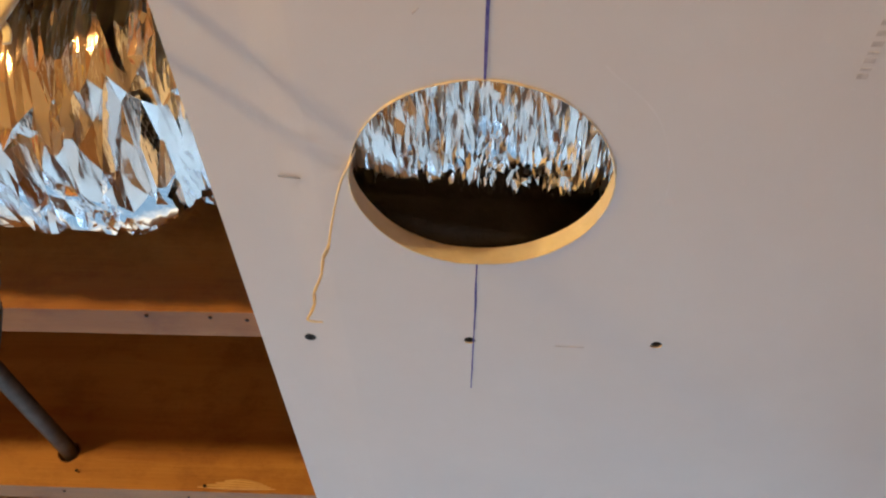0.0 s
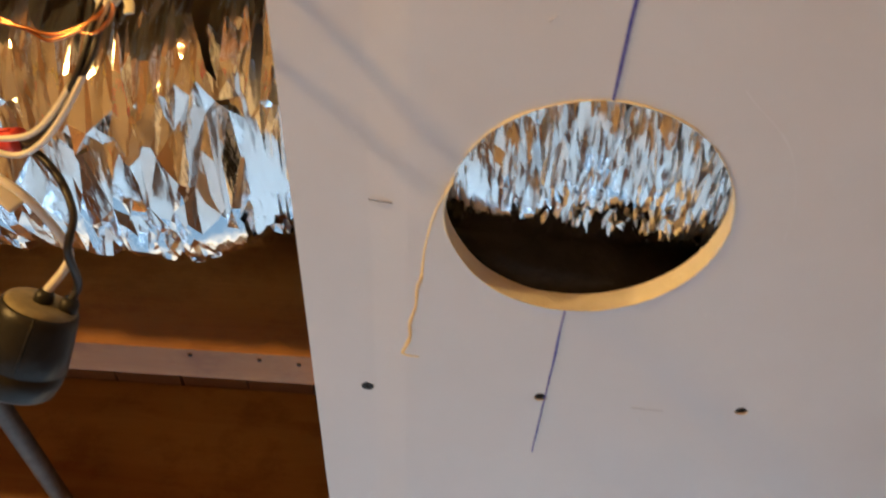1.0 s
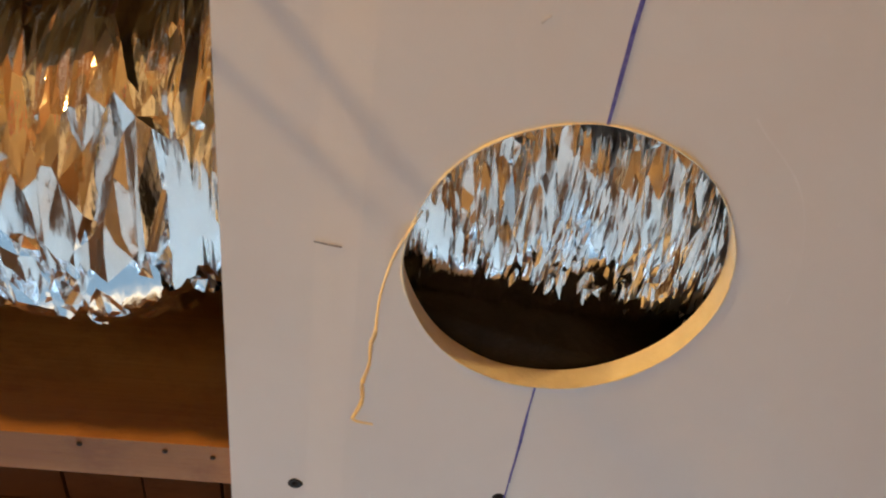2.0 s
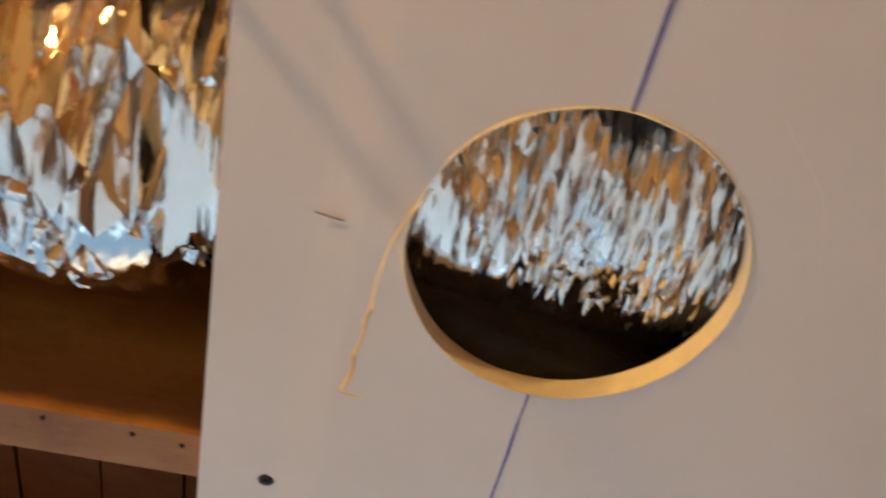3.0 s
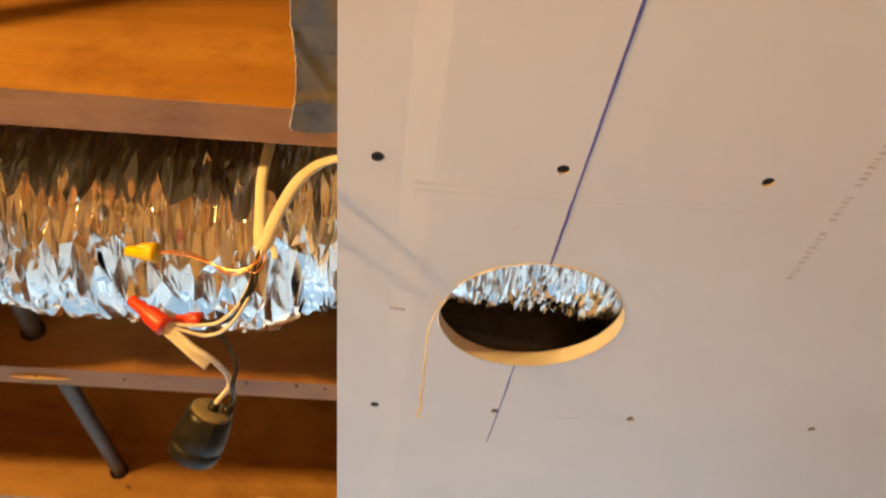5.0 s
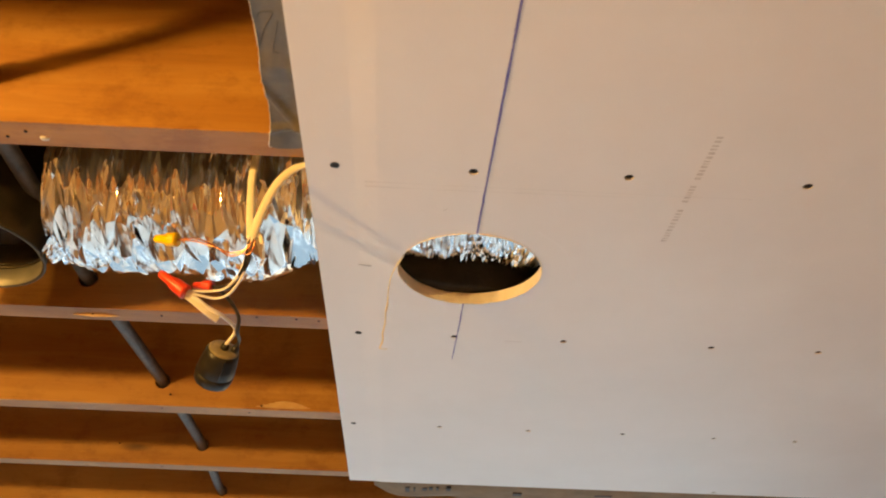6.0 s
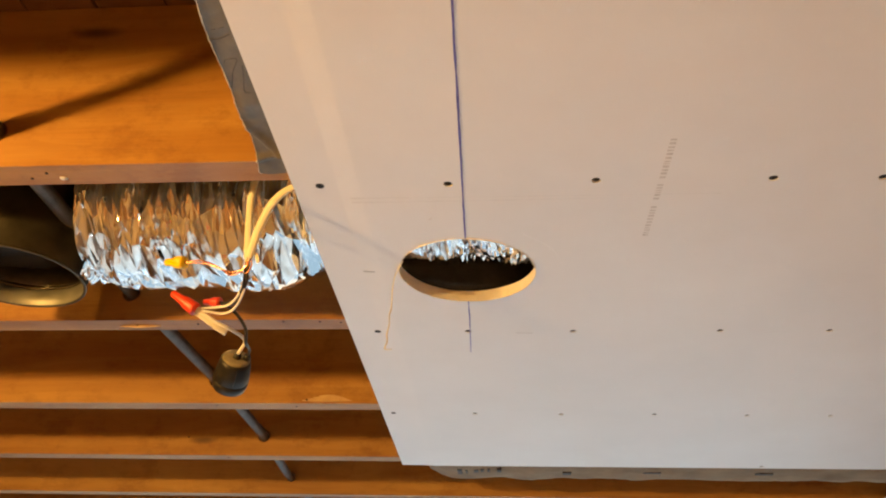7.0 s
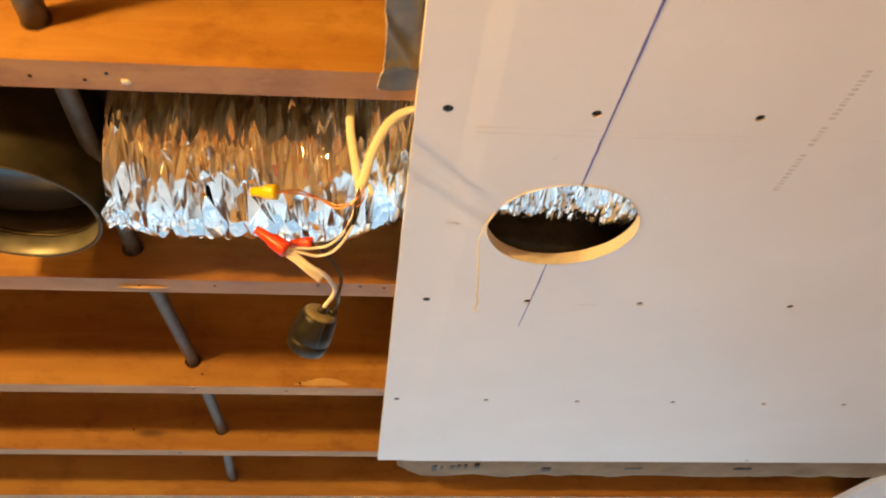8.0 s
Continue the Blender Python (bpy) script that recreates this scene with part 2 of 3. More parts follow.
def tube(bm, path, rx, ry=None, sides=10, flat=(0, 0, 1), taper=None):
    """A closed tube of half-widths rx and ry along the path; flat is the direction that ry lies near."""
    ry = ry or rx
    rings = []
    for i, q in enumerate(path):
        d = (path[min(i + 1, len(path) - 1)] - path[max(i - 1, 0)]).normalized()
        s = d.cross(Vector(flat)).normalized()
        u = s.cross(d).normalized()
        k = taper(i / (len(path) - 1)) if taper else 1.0
        rings.append([bm.verts.new(q + k * (rx * math.cos(a) * s + ry * math.sin(a) * u)) for a in (2 * math.pi * j / sides for j in range(sides))])
    for a, b in zip(rings, rings[1:]):
        for j in range(sides):
            bm.faces.new((a[j], a[(j + 1) % sides], b[(j + 1) % sides], b[j]))
    bm.faces.new(rings[0][::-1])
    bm.faces.new(rings[-1])
    return bm


def lathe(profile, sides=28, m=Matrix(), capped=True):
    """A solid turned round z from (radius, z) pairs, then laid by m."""
    bm = bmesh.new()
    rings = [[bm.verts.new(m @ Vector((r * math.cos(a), r * math.sin(a), z))) for a in (2 * math.pi * j / sides for j in range(sides))] for r, z in profile]
    for a, b in zip(rings, rings[1:]):
        for j in range(sides):
            bm.faces.new((a[j], a[(j + 1) % sides], b[(j + 1) % sides], b[j]))
    if capped:
        bm.faces.new(rings[0][::-1])
        bm.faces.new(rings[-1])
    return bm


def aim(at, axis):
    """Lays the z axis along a direction, at a place."""
    return Matrix.Translation(at) @ Vector(axis).to_track_quat("Z", "Y").to_matrix().to_4x4()


# ---------------------------------------------------------------- the room
H = 2.40                       # underside of the drywall
JZ = H + 0.0160                # underside of the joists
JT = JZ + 0.235                # their top
X0, X1, Y0, Y1 = -4.4, 3.4, -3.8, 3.2

tagged(link("floor", box(X0 - 0.2, X1 + 0.2, Y0 - 0.2, Y1 + 0.2, -0.2, 0, 0), CONCRETE), "brown basement floor", "floor", kind="structure")
tagged(link("wall_west", box(X0 - 0.2, X0, Y0 - 0.2, Y1 + 0.2, 0, JT), WARM_WALL), "unseen warm brown basement wall", "wall", kind="structure")
tagged(link("wall_east", box(X1, X1 + 0.2, Y0 - 0.2, Y1 + 0.2, 0, JT), WARM_WALL), "unseen warm brown basement wall", "wall", kind="structure")
tagged(link("wall_south", box(X0, X1, Y0 - 0.2, Y0, 0, JT), WARM_WALL), "unseen warm brown basement wall", "wall", kind="structure")
# Unseen opening, sized so daylight on the floor suits the foil's reflections.
WX0, WX1, WZ0, WZ1 = -2.4, 1.6, 0.1, 2.1
tagged(link("wall_north", plate([[(X0, 0), (X1, 0), (X1, JT), (X0, JT)], [(WX0, WZ0), (WX1, WZ0), (WX1, WZ1), (WX0, WZ1)]], Y1, Y1 + 0.2, lambda u, v, w: (u, w, v)), WARM_WALL), "unseen warm brown basement wall with a window opening", "wall", kind="structure")
win = thing("window_1", (-0.45, Y1 + 0.1, 1.1), "unseen white framed basement window, sized for its daylight", "window", kind="structure")
wf = Matrix.Translation((0.45, -Y1 - 0.1, -1.1))


def local(bm, m):
    bmesh.ops.transform(bm, matrix=m, verts=bm.verts)
    return bm


for a, b, c, d in ((WX0, WX1, WZ0, WZ0 + 0.05), (WX0, WX1, WZ1 - 0.05, WZ1), (WX0, WX0 + 0.05, WZ0 + 0.05, WZ1 - 0.05), (WX1 - 0.05, WX1, WZ0 + 0.05, WZ1 - 0.05), (-0.42, -0.38, WZ0 + 0.05, WZ1 - 0.05)):
    part("window_frame", local(box(a, b, Y1 + 0.05, Y1 + 0.12, c, d, 0.004), wf), TRIMW, win)
for a, b in ((WX0 + 0.05, -0.42), (-0.38, WX1 - 0.05)):
    pane = part("pane", local(box(a, b, Y1 + 0.08, Y1 + 0.086, WZ0 + 0.05, WZ1 - 0.05), wf), GLASS, win)
    pane.visible_shadow = False

# subfloor: one ceiling mesh of boards laid across the joists
bm = bmesh.new()
x = X0
while x < X1:
    w = 0.09
    for v in bmesh.ops.create_cube(bm, size=1)["verts"]:
        v.co = Vector((x + w / 2 + v.co.x * (w - 0.0035), (Y0 + Y1) / 2 + v.co.y * (Y1 - Y0), JT + 0.012 + v.co.z * 0.02 + 0.001 * math.sin(x * 40)))
    x += w
ceiling = tagged(link("ceiling", bm, PLY), "dark plank subfloor above the joists", "ceiling", kind="structure")
tagged(link("upper_floor", box(X0 - 0.2, X1 + 0.2, Y0 - 0.2, Y1 + 0.2, JT + 0.026, JT + 0.06), PLY), "floor deck above the subfloor planks", "floor", kind="structure")

# ---------------------------------------------------------------- joists, drilled for the conduit
PZ, PR = 2.4635, 0.0105


def pipe_x(y):
    """The conduit's x along y, set bay by bay to fit the camera's view."""
    return float(np.interp(y, (-3.0, -0.03, 0.395, 0.80, 1.2, 1.55, 3.1), (-0.47, -0.516, -0.532, -0.524, -0.532, -0.565, -0.60)))



JOISTS = [-0.010 + 0.4065 * i if i < 0 else (-0.010, 0.416, 0.822, 1.217)[i] if i < 4 else 1.217 + 0.4065 * (i - 3) for i in range(-8, 8)]


def joist(yc):
    hole = circle(pipe_x(yc), PZ, 0.0135, 18)
    bm = plate([[(X0, JZ), (X1, JZ), (X1, JT), (X0, JT)], hole], yc - 0.019, yc + 0.019, lambda u, v, w: (u, w, v))
    long_edges = [e for e in bm.edges if abs(e.verts[0].co.x - e.verts[1].co.x) > 5 and e.verts[0].co.z < JZ + 0.01 and e.verts[1].co.z < JZ + 0.01]
    bmesh.ops.bevel(bm, geom=long_edges, offset=0.0025, segments=2, profile=0.5, affect="EDGES")
    bmesh.ops.transform(bm, matrix=Matrix.Translation((0, -yc, -JZ)), verts=bm.verts)
    ob = link("joist", bm, (WOOD, WOOD))
    ob.location = (0, yc, JZ)
    return tagged(ob, "orange-brown sawn softwood floor joist with knots", "joist", "floor joists", "structure")


for yc in JOISTS:
    joist(yc)

# old nails and staples left in the undersides
random.seed(4)


def nail(x, y, z=JZ, r=0.0019, axis=(0, 0, -1)):
    ob = link("nail", lathe([(r * 0.4, -0.012), (r * 0.4, -0.0005), (r, 0.0), (r, 0.0008), (r * 0.7, 0.0012)], 9), STEEL_NAIL, True)
    ob.matrix_world = aim((x, y, z), axis)
    return tagged(ob, "rusty nail head in a joist", "nail", "nails in the joists")


for x, y in ((-0.45, -0.0145), (-0.472, -0.0045), (-0.52, -0.007), (-0.193, 0.408), (-0.225, 0.405), (-0.282, 0.404), (-0.42, 0.412), (-0.52, 0.416), (-0.36, 0.822), (-0.52, 0.815), (-0.62, 1.215), (-0.8, 0.41)):
    nail(x, y)
for x, yc, z in ((-0.505, 0.799, 2.437), (-0.335, 0.799, 2.422), (-0.86, 0.390, 2.47), (-0.72, 1.198, 2.46)):
    nail(x, yc, z, 0.0020, (0, -1, 0))


# dab of pale plaster on the nearest joist
bm = lathe([(0.0052, 0.0), (0.0047, 0.0006), (0.0032, 0.0011), (0.001, 0.0013)], 14)
for v in bm.verts:
    v.co.x *= 1 + 0.5 * noise.noise(v.co * 260)
    v.co.y *= 0.7
ob = link("plaster_dab", bm, TORN, True)
ob.matrix_world = aim((-0.4355, -0.0035, JZ), (0, 0, -1))
tagged(ob, "small dab of pale plaster under a joist", "plaster dab")


# torn splinters on the second and third joists
def splinter(x0, x1, y, z, dy, dz, n, label):
    bm = bmesh.new()
    for k in range(n):
        a, w = x0 + 0.1 * k * (x1 - x0), (x1 - x0) * (0.9 - 0.15 * k)
        tube(bm, spline([(a, y, z + 0.003 * k), (a + w * 0.5, y - dy, z - dz + 0.003 * k), (a + w, y, z + 0.002 * k)], 5), 0.0013, 0.0024, 6, taper=lambda t: 0.25 + 0.9 * math.sin(math.pi * min(1, t * 0.95 + 0.03)))
    return tagged(link("wood_splinter", bm, RAW), label, "splinter", "wood splinters")


splinter(-0.345, -0.235, JOISTS[10] - 0.0195, JZ + 0.006, 0.0015, 0.0005, 4, "pale torn splinter along a joist's lower edge")
splinter(-0.55, -0.475, JOISTS[9] + 0.003, JZ - 0.0002, 0.002, 0.0015, 3, "pale torn splinter on a joist's underside")
bm = bmesh.new()
tube(bm, spline([(-0.60, 1.30, 2.50), (-0.50, 1.36, 2.475), (-0.42, 1.40, 2.468), (-0.33, 1.36, 2.485), (-0.25, 1.28, 2.51)], 8), 0.0012, sides=7)
tagged(link("thin_wire", bm, EMT, True), "thin grey wire looping behind a joist", "wire")


def chipped_rim(yc):
    """The ragged mouth of a drilled hole round the conduit."""
    bm = bmesh.new()
    ring = [Vector((pipe_x(yc) + (0.0140 + 0.0018 * noise.noise((k, yc * 9, 2))) * math.cos(a), yc - 0.0192, PZ + (0.0140 + 0.0018 * noise.noise((k, yc * 9, 5))) * math.sin(a))) for k, a in ((k, 2 * math.pi * k / 24) for k in range(24))]
    tube(bm, ring + ring[:1], 0.0008, 0.0010, 6, (0, 1, 0))
    return tagged(link("hole_rim", bm, PLY, True), "dark chipped rim of a drilled joist hole", "hole rim", "drilled hole rims")


for yc in JOISTS[8:12]:
    chipped_rim(yc)

# ---------------------------------------------------------------- conduit through the joists
pipe = thing("conduit", (pipe_x(0), 0, PZ), "grey steel conduit through drilled joists", "pipe")
bm = bmesh.new()
tube(bm, [Vector((pipe_x(y) - pipe_x(0), y, 0.0015 * math.sin(y * 3))) for y in np.linspace(-3.0, 3.1, 80)], PR, sides=18)
part("tube", bm, EMT, pipe, smooth=True)
part("coupling", local(lathe([(PR, -0.03), (PR + 0.0025, -0.029), (PR + 0.0025, 0.029), (PR, 0.03)], 18), aim((0, -0.055, 0), (0, 1, 0))), EMT, pipe, smooth=True)

# ---------------------------------------------------------------- drywall sheet
HX, HY, HR = 0.0128, 0.2103, 0.0889
sheet = thing("drywall_sheet", (0, 0, H), "white drywall ceiling sheet with a round cut hole", "drywall")
SCREWS = [(-0.138, 0.000), (0.004, -0.001), (0.163, -0.003), (0.348, -0.001), (0.460, 0.001), (0.62, 0.0),
          (-0.135, 0.410), (0.003, 0.408), (0.160, 0.409), (0.374, 0.409), (0.53, 0.410), (0.72, 0.408),
          (-0.165, 0.814), (-0.006, 0.812), (0.158, 0.814), (0.333, 0.812), (0.504, 0.816), (0.655, 0.815), (0.84, 0.814),
          (0.62, 1.190)]
EDGE, SKEW = -0.1683, 0.0229
outline = [(EDGE + SKEW * 1.225, -1.225), (EDGE + SKEW * 1.225 + 1.216, -1.235), (EDGE - SKEW * 1.211 + 1.216, 1.2045), (EDGE - SKEW * 1.211, 1.211)]
loops = [outline, circle(HX, HY, HR, 96, 1.012, wob=0.0012)] + [circle(x, y, 0.0052, 12, wob=0.0012) for x, y in SCREWS]
bm = plate(loops, 0.0, 0.0158, lambda u, v, w: (u, v, w))
# the long edge of the sheet is tapered for its joint tape
for d in (0.074, 0.050):
    bmesh.ops.bisect_plane(bm, geom=bm.verts[:] + bm.edges[:] + bm.faces[:], plane_co=(EDGE + d, 0, 0), plane_no=(1, SKEW, 0))
for v in bm.verts:
    s = v.co.x + SKEW * v.co.y - EDGE
    if v.co.z < 0.001 and s < 0.0738:
        v.co.z += 0.0013 * min(1, (0.074 - s) / 0.024)
for f in bm.faces:
    f.material_index = 1 if abs(f.normal.z) < 0.5 else 0
board = part("board", bm, (PAPER_FACE, GYPSUM), sheet)

for i, (x, y) in enumerate(SCREWS):
    d = 0.0010 + 0.0006 * ((i * 7) % 3)
    b = lathe([(0.0020, 0.011), (0.0022, d + 0.003), (0.0048, d + 0.0003), (0.0049, d), (0.0022, d + 0.0002), (0.0012, d + 0.0016)], 12)
    part("screw", local(b, Matrix.Translation((x, y, 0))), SCREW, sheet, "black drywall screw sunk in the paper", True)


def stroke(pts, width, name, mat, lift=0.0004, wob=0.0004, label=""):
    """A drawn line on the sheet, as a thin raised ribbon."""
    b = bmesh.new()
    path = spline(pts, 24)
    rows = []
    for i, q in enumerate(path):
        d = (path[min(i + 1, len(path) - 1)] - path[max(i - 1, 0)]).normalized()
        s = Vector((-d.y, d.x, 0))
        w = width * (0.8 + 0.5 * noise.noise((q.x * 30, q.y * 30, 1))) / 2
        o = wob * noise.noise((q.x * 60, q.y * 60, 7))
        rows.append([b.verts.new(q + s * (o + e * w) + Vector((0, 0, z))) for e, z in ((-1, 0), (-1, -lift), (1, -lift), (1, 0))])
    for p, q in zip(rows, rows[1:]):
        for j in range(3):
            b.faces.new((p[j], p[j + 1], q[j + 1], q[j]))
    return part(name, b, mat, sheet, label)


stroke([(0.055, -1.2, 0), (0.028, -0.27, 0), (0.0195, 0.0, 0), (0.0157, HY - 1.012 * HR + 0.0005, 0)], 0.0027, "layout_line", INK, label="blue marker layout line")
stroke([(0.0098, HY + 1.012 * HR - 0.0005, 0), (0.0070, 0.39, 0)], 0.0024, "layout_line", INK, label="blue marker layout line")
stroke([(0.0068, 0.39, 0), (0.003, 0.490, 0)], 0.0014, "layout_line", INK, label="blue marker layout line")
stroke([(-0.1235, 0.2050, 0), (-0.116, 0.2062, 0), (-0.1085, 0.2070, 0)], 0.0013, "scuff", PENCIL)
stroke([(0.075, 0.414, 0), (0.10, 0.415, 0)], 0.0007, "scuff", PRINT)
stroke([(-0.108, 0.0248, 0), (0.05, 0.026, 0), (0.30, 0.027, 0)], 0.002, "scuff", FAINT, lift=0.0001)
stroke([(-0.108, 0.0337, 0), (0.0, 0.034, 0), (0.18, 0.033, 0)], 0.003, "scuff", FAINT, lift=0.0001)
stroke([(0.085, 0.110, 0), (0.092, 0.118, 0), (0.114, 0.140, 0), (0.128, 0.166, 0), (0.136, 0.199, 0), (0.137, 0.22, 0)], 0.0012, "scuff", SCORE, lift=0.00008)
stroke([(-0.02, 0.07, 0), (-0.024, 0.074, 0)], 0.0014, "scuff", PRINT)
# faded line of print along the sheet, too worn to read
random.seed(11)
y = -0.076
while y < 0.118:
    w = random.choice((0.003, 0.0045, 0.006))
    if not (-0.004 < y < 0.006 or 0.04 < y < 0.05):
        x = 0.2325 - 0.021 * y
        b = box(x - 0.0034, x + 0.0030, y, y + w * 0.6, -0.0002, 0.0)
        part("print_mark", b, PRINT, sheet)
    y += w + 0.0012

# the next sheet along, beyond the end of this one
other = thing("drywall_sheet", (1.63, 2.1, H), "white drywall sheet screwed up beyond the first one", "drywall")
part("board", local(box(1.02, 2.236, 1.222, 3.1, H, JZ - 0.0002, 0.0008), Matrix.Translation((-1.63, -2.1, -H))), PAPER_FACE, other)

# torn paper burr round the cut
b = bmesh.new()
ring = [Vector((x, y, -0.0002)) for x, y in circle(HX, HY, HR - 0.0003, 96, 1.012, wob=0.0012)]
tube(b, ring + ring[:1], 0.0007, 0.0009, 6, taper=lambda t: 0.8 + 0.5 * math.sin(t * 70) * math.sin(t * 31))
part("paper_burr", b, FIBRE, sheet, "fuzzy torn paper edge of the hole", True)

# loose fibre of facing paper hanging from the cut
thread = thing("paper_thread", (-0.0735, 0.198, H), "pale torn paper thread hanging from the hole edge", "thread")
tp = [(-0.068, 0.180, H + 0.001), (-0.0735, 0.192, H - 0.001), (-0.081, 0.207, H - 0.006), (-0.086, 0.223, H - 0.019), (-0.0865, 0.226, H - 0.044), (-0.0878, 0.2235, H - 0.055), (-0.0875, 0.2245, H - 0.068), (-0.0895, 0.223, H - 0.082), (-0.0888, 0.225, H - 0.091), (-0.0925, 0.228, H - 0.1)]
bm = bmesh.new()
tube(bm, [p - Vector((-0.0735, 0.198, H)) for p in spline(tp, 7)], 0.0008, 0.0012, 7, taper=lambda t: 0.75 + 0.5 * math.sin(t * 9) ** 2)
part("strand", bm, FIBRE, thread)
bm = bmesh.new()
tube(bm, [p - Vector((-0.0735, 0.198, H)) for p in spline([(-0.0925, 0.228, H - 0.1), (-0.089, 0.229, H - 0.1005), (-0.083, 0.231, H - 0.0995)], 4)], 0.0006, sides=6)
part("frayed_end", bm, FIBRE, thread)

# ---------------------------------------------------------------- foil duct in the bay over the hole
DX0, DX1 = -0.505, 0.80
DY, DZ, DA = 0.222, 2.508, 0.110


def creased(rng, u, v):
    """Flat triangular facets between random heights on a unit lattice."""
    table, flip = rng.normal(0, 1, (512, 128)), rng.random((512, 128)) < 0.5
    i, j = np.floor(u).astype(int), np.floor(v).astype(int)
    f, g = u - i, v - j
    a, b = table[i % 512, j % 128], table[(i + 1) % 512, j % 128]
    c, d = table[i % 512, (j + 1) % 128], table[(i + 1) % 512, (j + 1) % 128]
    one = np.where(f + g < 1, a + f * (b - a) + g * (c - a), d + (1 - f) * (c - d) + (1 - g) * (b - d))
    two = np.where(f > g, a + f * (b - a) + g * (d - b), a + g * (c - a) + f * (d - c))
    return np.where(flip[i % 512, j % 128], one, two)


def smooth(rng, u, v):
    table = rng.uniform(-1, 1, (256, 128))
    i, j = np.floor(u).astype(int), np.floor(v).astype(int)
    f, g = u - i, v - j
    f, g = f * f * (3 - 2 * f), g * g * (3 - 2 * g)
    a, b = table[i % 256, j % 128], table[(i + 1) % 256, j % 128]
    c, d = table[i % 256, (j + 1) % 128], table[(i + 1) % 256, (j + 1) % 128]
    return a + f * (b - a) + g * (c - a) + f * g * (a - b - c + d)


def foil_jacket():
    """A sagging oval sleeve of crumpled foil: flat facets of all sizes, drawn out round the sleeve."""
    rng = np.random.default_rng(21)
    a0, a1, seen = math.radians(138), math.radians(498), math.radians(345)

    def scatter(du, da, lo, hi, keep):
        u, a = np.meshgrid(np.arange(DX0 + du, DX1 - du / 2, du), np.arange(lo + da, hi, da), indexing="ij")
        u = (u + rng.uniform(-0.5, 0.5, u.shape) * du).ravel()
        a = (a + rng.uniform(-0.5, 0.5, a.shape) * da).ravel()
        ok = (rng.random(u.size) < keep) & (u > DX0 + 0.001) & (u < DX1 - 0.001) & (a > lo) & (a < hi)
        return u[ok], a[ok]

    turn, split = math.radians(228), -0.165
    u0, a_0 = scatter(0.0210, 0.230, turn, seen, 0.9)
    u1, a_1 = scatter(0.0052, 0.400, a0, turn, 0.9)
    u2, a_2 = scatter(0.0046, 0.180, turn, seen, 0.9)
    u3, a_3 = scatter(0.0042, 0.085, a0, seen, 0.5)
    busy = smooth(rng, u3 * 26 + 40, a_3 * 4) + 0.4 * smooth(rng, u3 * 60 + 70, a_3 * 8) > np.where(u3 >= split, -0.35, np.where(a_3 > turn, 0.2, 0.3))
    big, slim = u0 < split, u2 >= split
    sets = [(u0[big], a_0[big]), (u1, a_1), (u2[slim], a_2[slim]), scatter(0.03, 0.3, seen, a1, 1.0), (u3[busy], a_3[busy])]
    size = np.concatenate([np.full(p[0].size, k) for p, k in zip(sets, (0.0064, 0.0034, 0.0027, 0.001, 0.0018))])
    edge = np.linspace(DX0, DX1, 120)
    side = np.linspace(a0, a1, 60)[1:-1]
    sets += [(edge, edge * 0 + a0), (edge, edge * 0 + a1), (side * 0 + DX0, side), (side * 0 + DX1, side)]
    u, a = np.concatenate([p[0] for p in sets]), np.concatenate([p[1] for p in sets])
    flat = [Vector(p) for p in zip(np.where(u < split, (u - split) / 0.0058, (u - split) / 0.0036), np.where(a < turn, (a - turn) / 0.34, (a - turn) / 0.175))]
    tri = delaunay_2d_cdt(flat, [], [], 0, 1e-7, False)[2]

    size = np.concatenate([size, np.full(u.size - size.size, 0.0005)])
    # each crease splits once more, its middle pushed out of line
    tri = np.array(tri)
    pairs = np.sort(np.concatenate([tri[:, (0, 1)], tri[:, (1, 2)], tri[:, (2, 0)]]), axis=1)
    edges, index = np.unique(pairs, axis=0, return_inverse=True)
    index = index.reshape(-1)
    m0, m1, m2 = (index[k * len(tri):(k + 1) * len(tri)] + u.size for k in range(3))
    tri = np.concatenate([np.stack(t, 1) for t in ((tri[:, 0], m0, m2), (m0, tri[:, 1], m1), (m2, m1, tri[:, 2]), (m0, m1, m2))])
    e0, e1 = edges.T
    span = np.hypot(u[e1] - u[e0], 0.11 * (a[e1] - a[e0]))
    rough = np.concatenate([rng.normal(0, 1, u.size) * size, rng.normal(0, 0.045, span.size) * np.minimum(span, 0.02)])
    nodes = u.size
    u, a = np.concatenate([u, (u[e0] + u[e1]) / 2]), np.concatenate([a, (a[e0] + a[e1]) / 2])
    rough[nodes:] += (rough[e0] + rough[e1]) / 2
    s = 0.105 * a
    lean = 0.016 * smooth(rng, u * 9 + 40, s * 9)
    x = u + lean + 1
    under = 1 / (1 + np.exp(-(a - math.radians(232)) / 0.10))
    d = rough + 0.004 * smooth(rng, u * 10 + 40, s * 10)
    # long upright pleats on the near flank, loose flat folds underneath
    d += (1 - under) * (0.0052 * creased(rng, x / 0.018, s / 0.17) + 0.0024 * creased(rng, x / 0.009, s / 0.16))
    d += under * (0.0034 * creased(rng, x / 0.034, s / 0.038) + 0.0012 * creased(rng, (x + 0.7 * s) / 0.016, s / 0.05))
    gather = np.exp(-((u + 0.19) / 0.035) ** 2)
    d += 0.0022 * gather * creased(rng, (x + 0.25 * (s - 0.45) * (u + 0.19)) / 0.008, s / 0.2)
    d = np.where(a > math.radians(250), np.minimum(d, 0.0035), d)
    d = np.where((a <= a0) | (a >= a1), 0, d)
    over = np.clip((u + 0.265) / 0.11, 0, 1)
    over = over * over * (3 - 2 * over)
    d = np.where(d > 0, d * (1 - 0.35 * over), d)
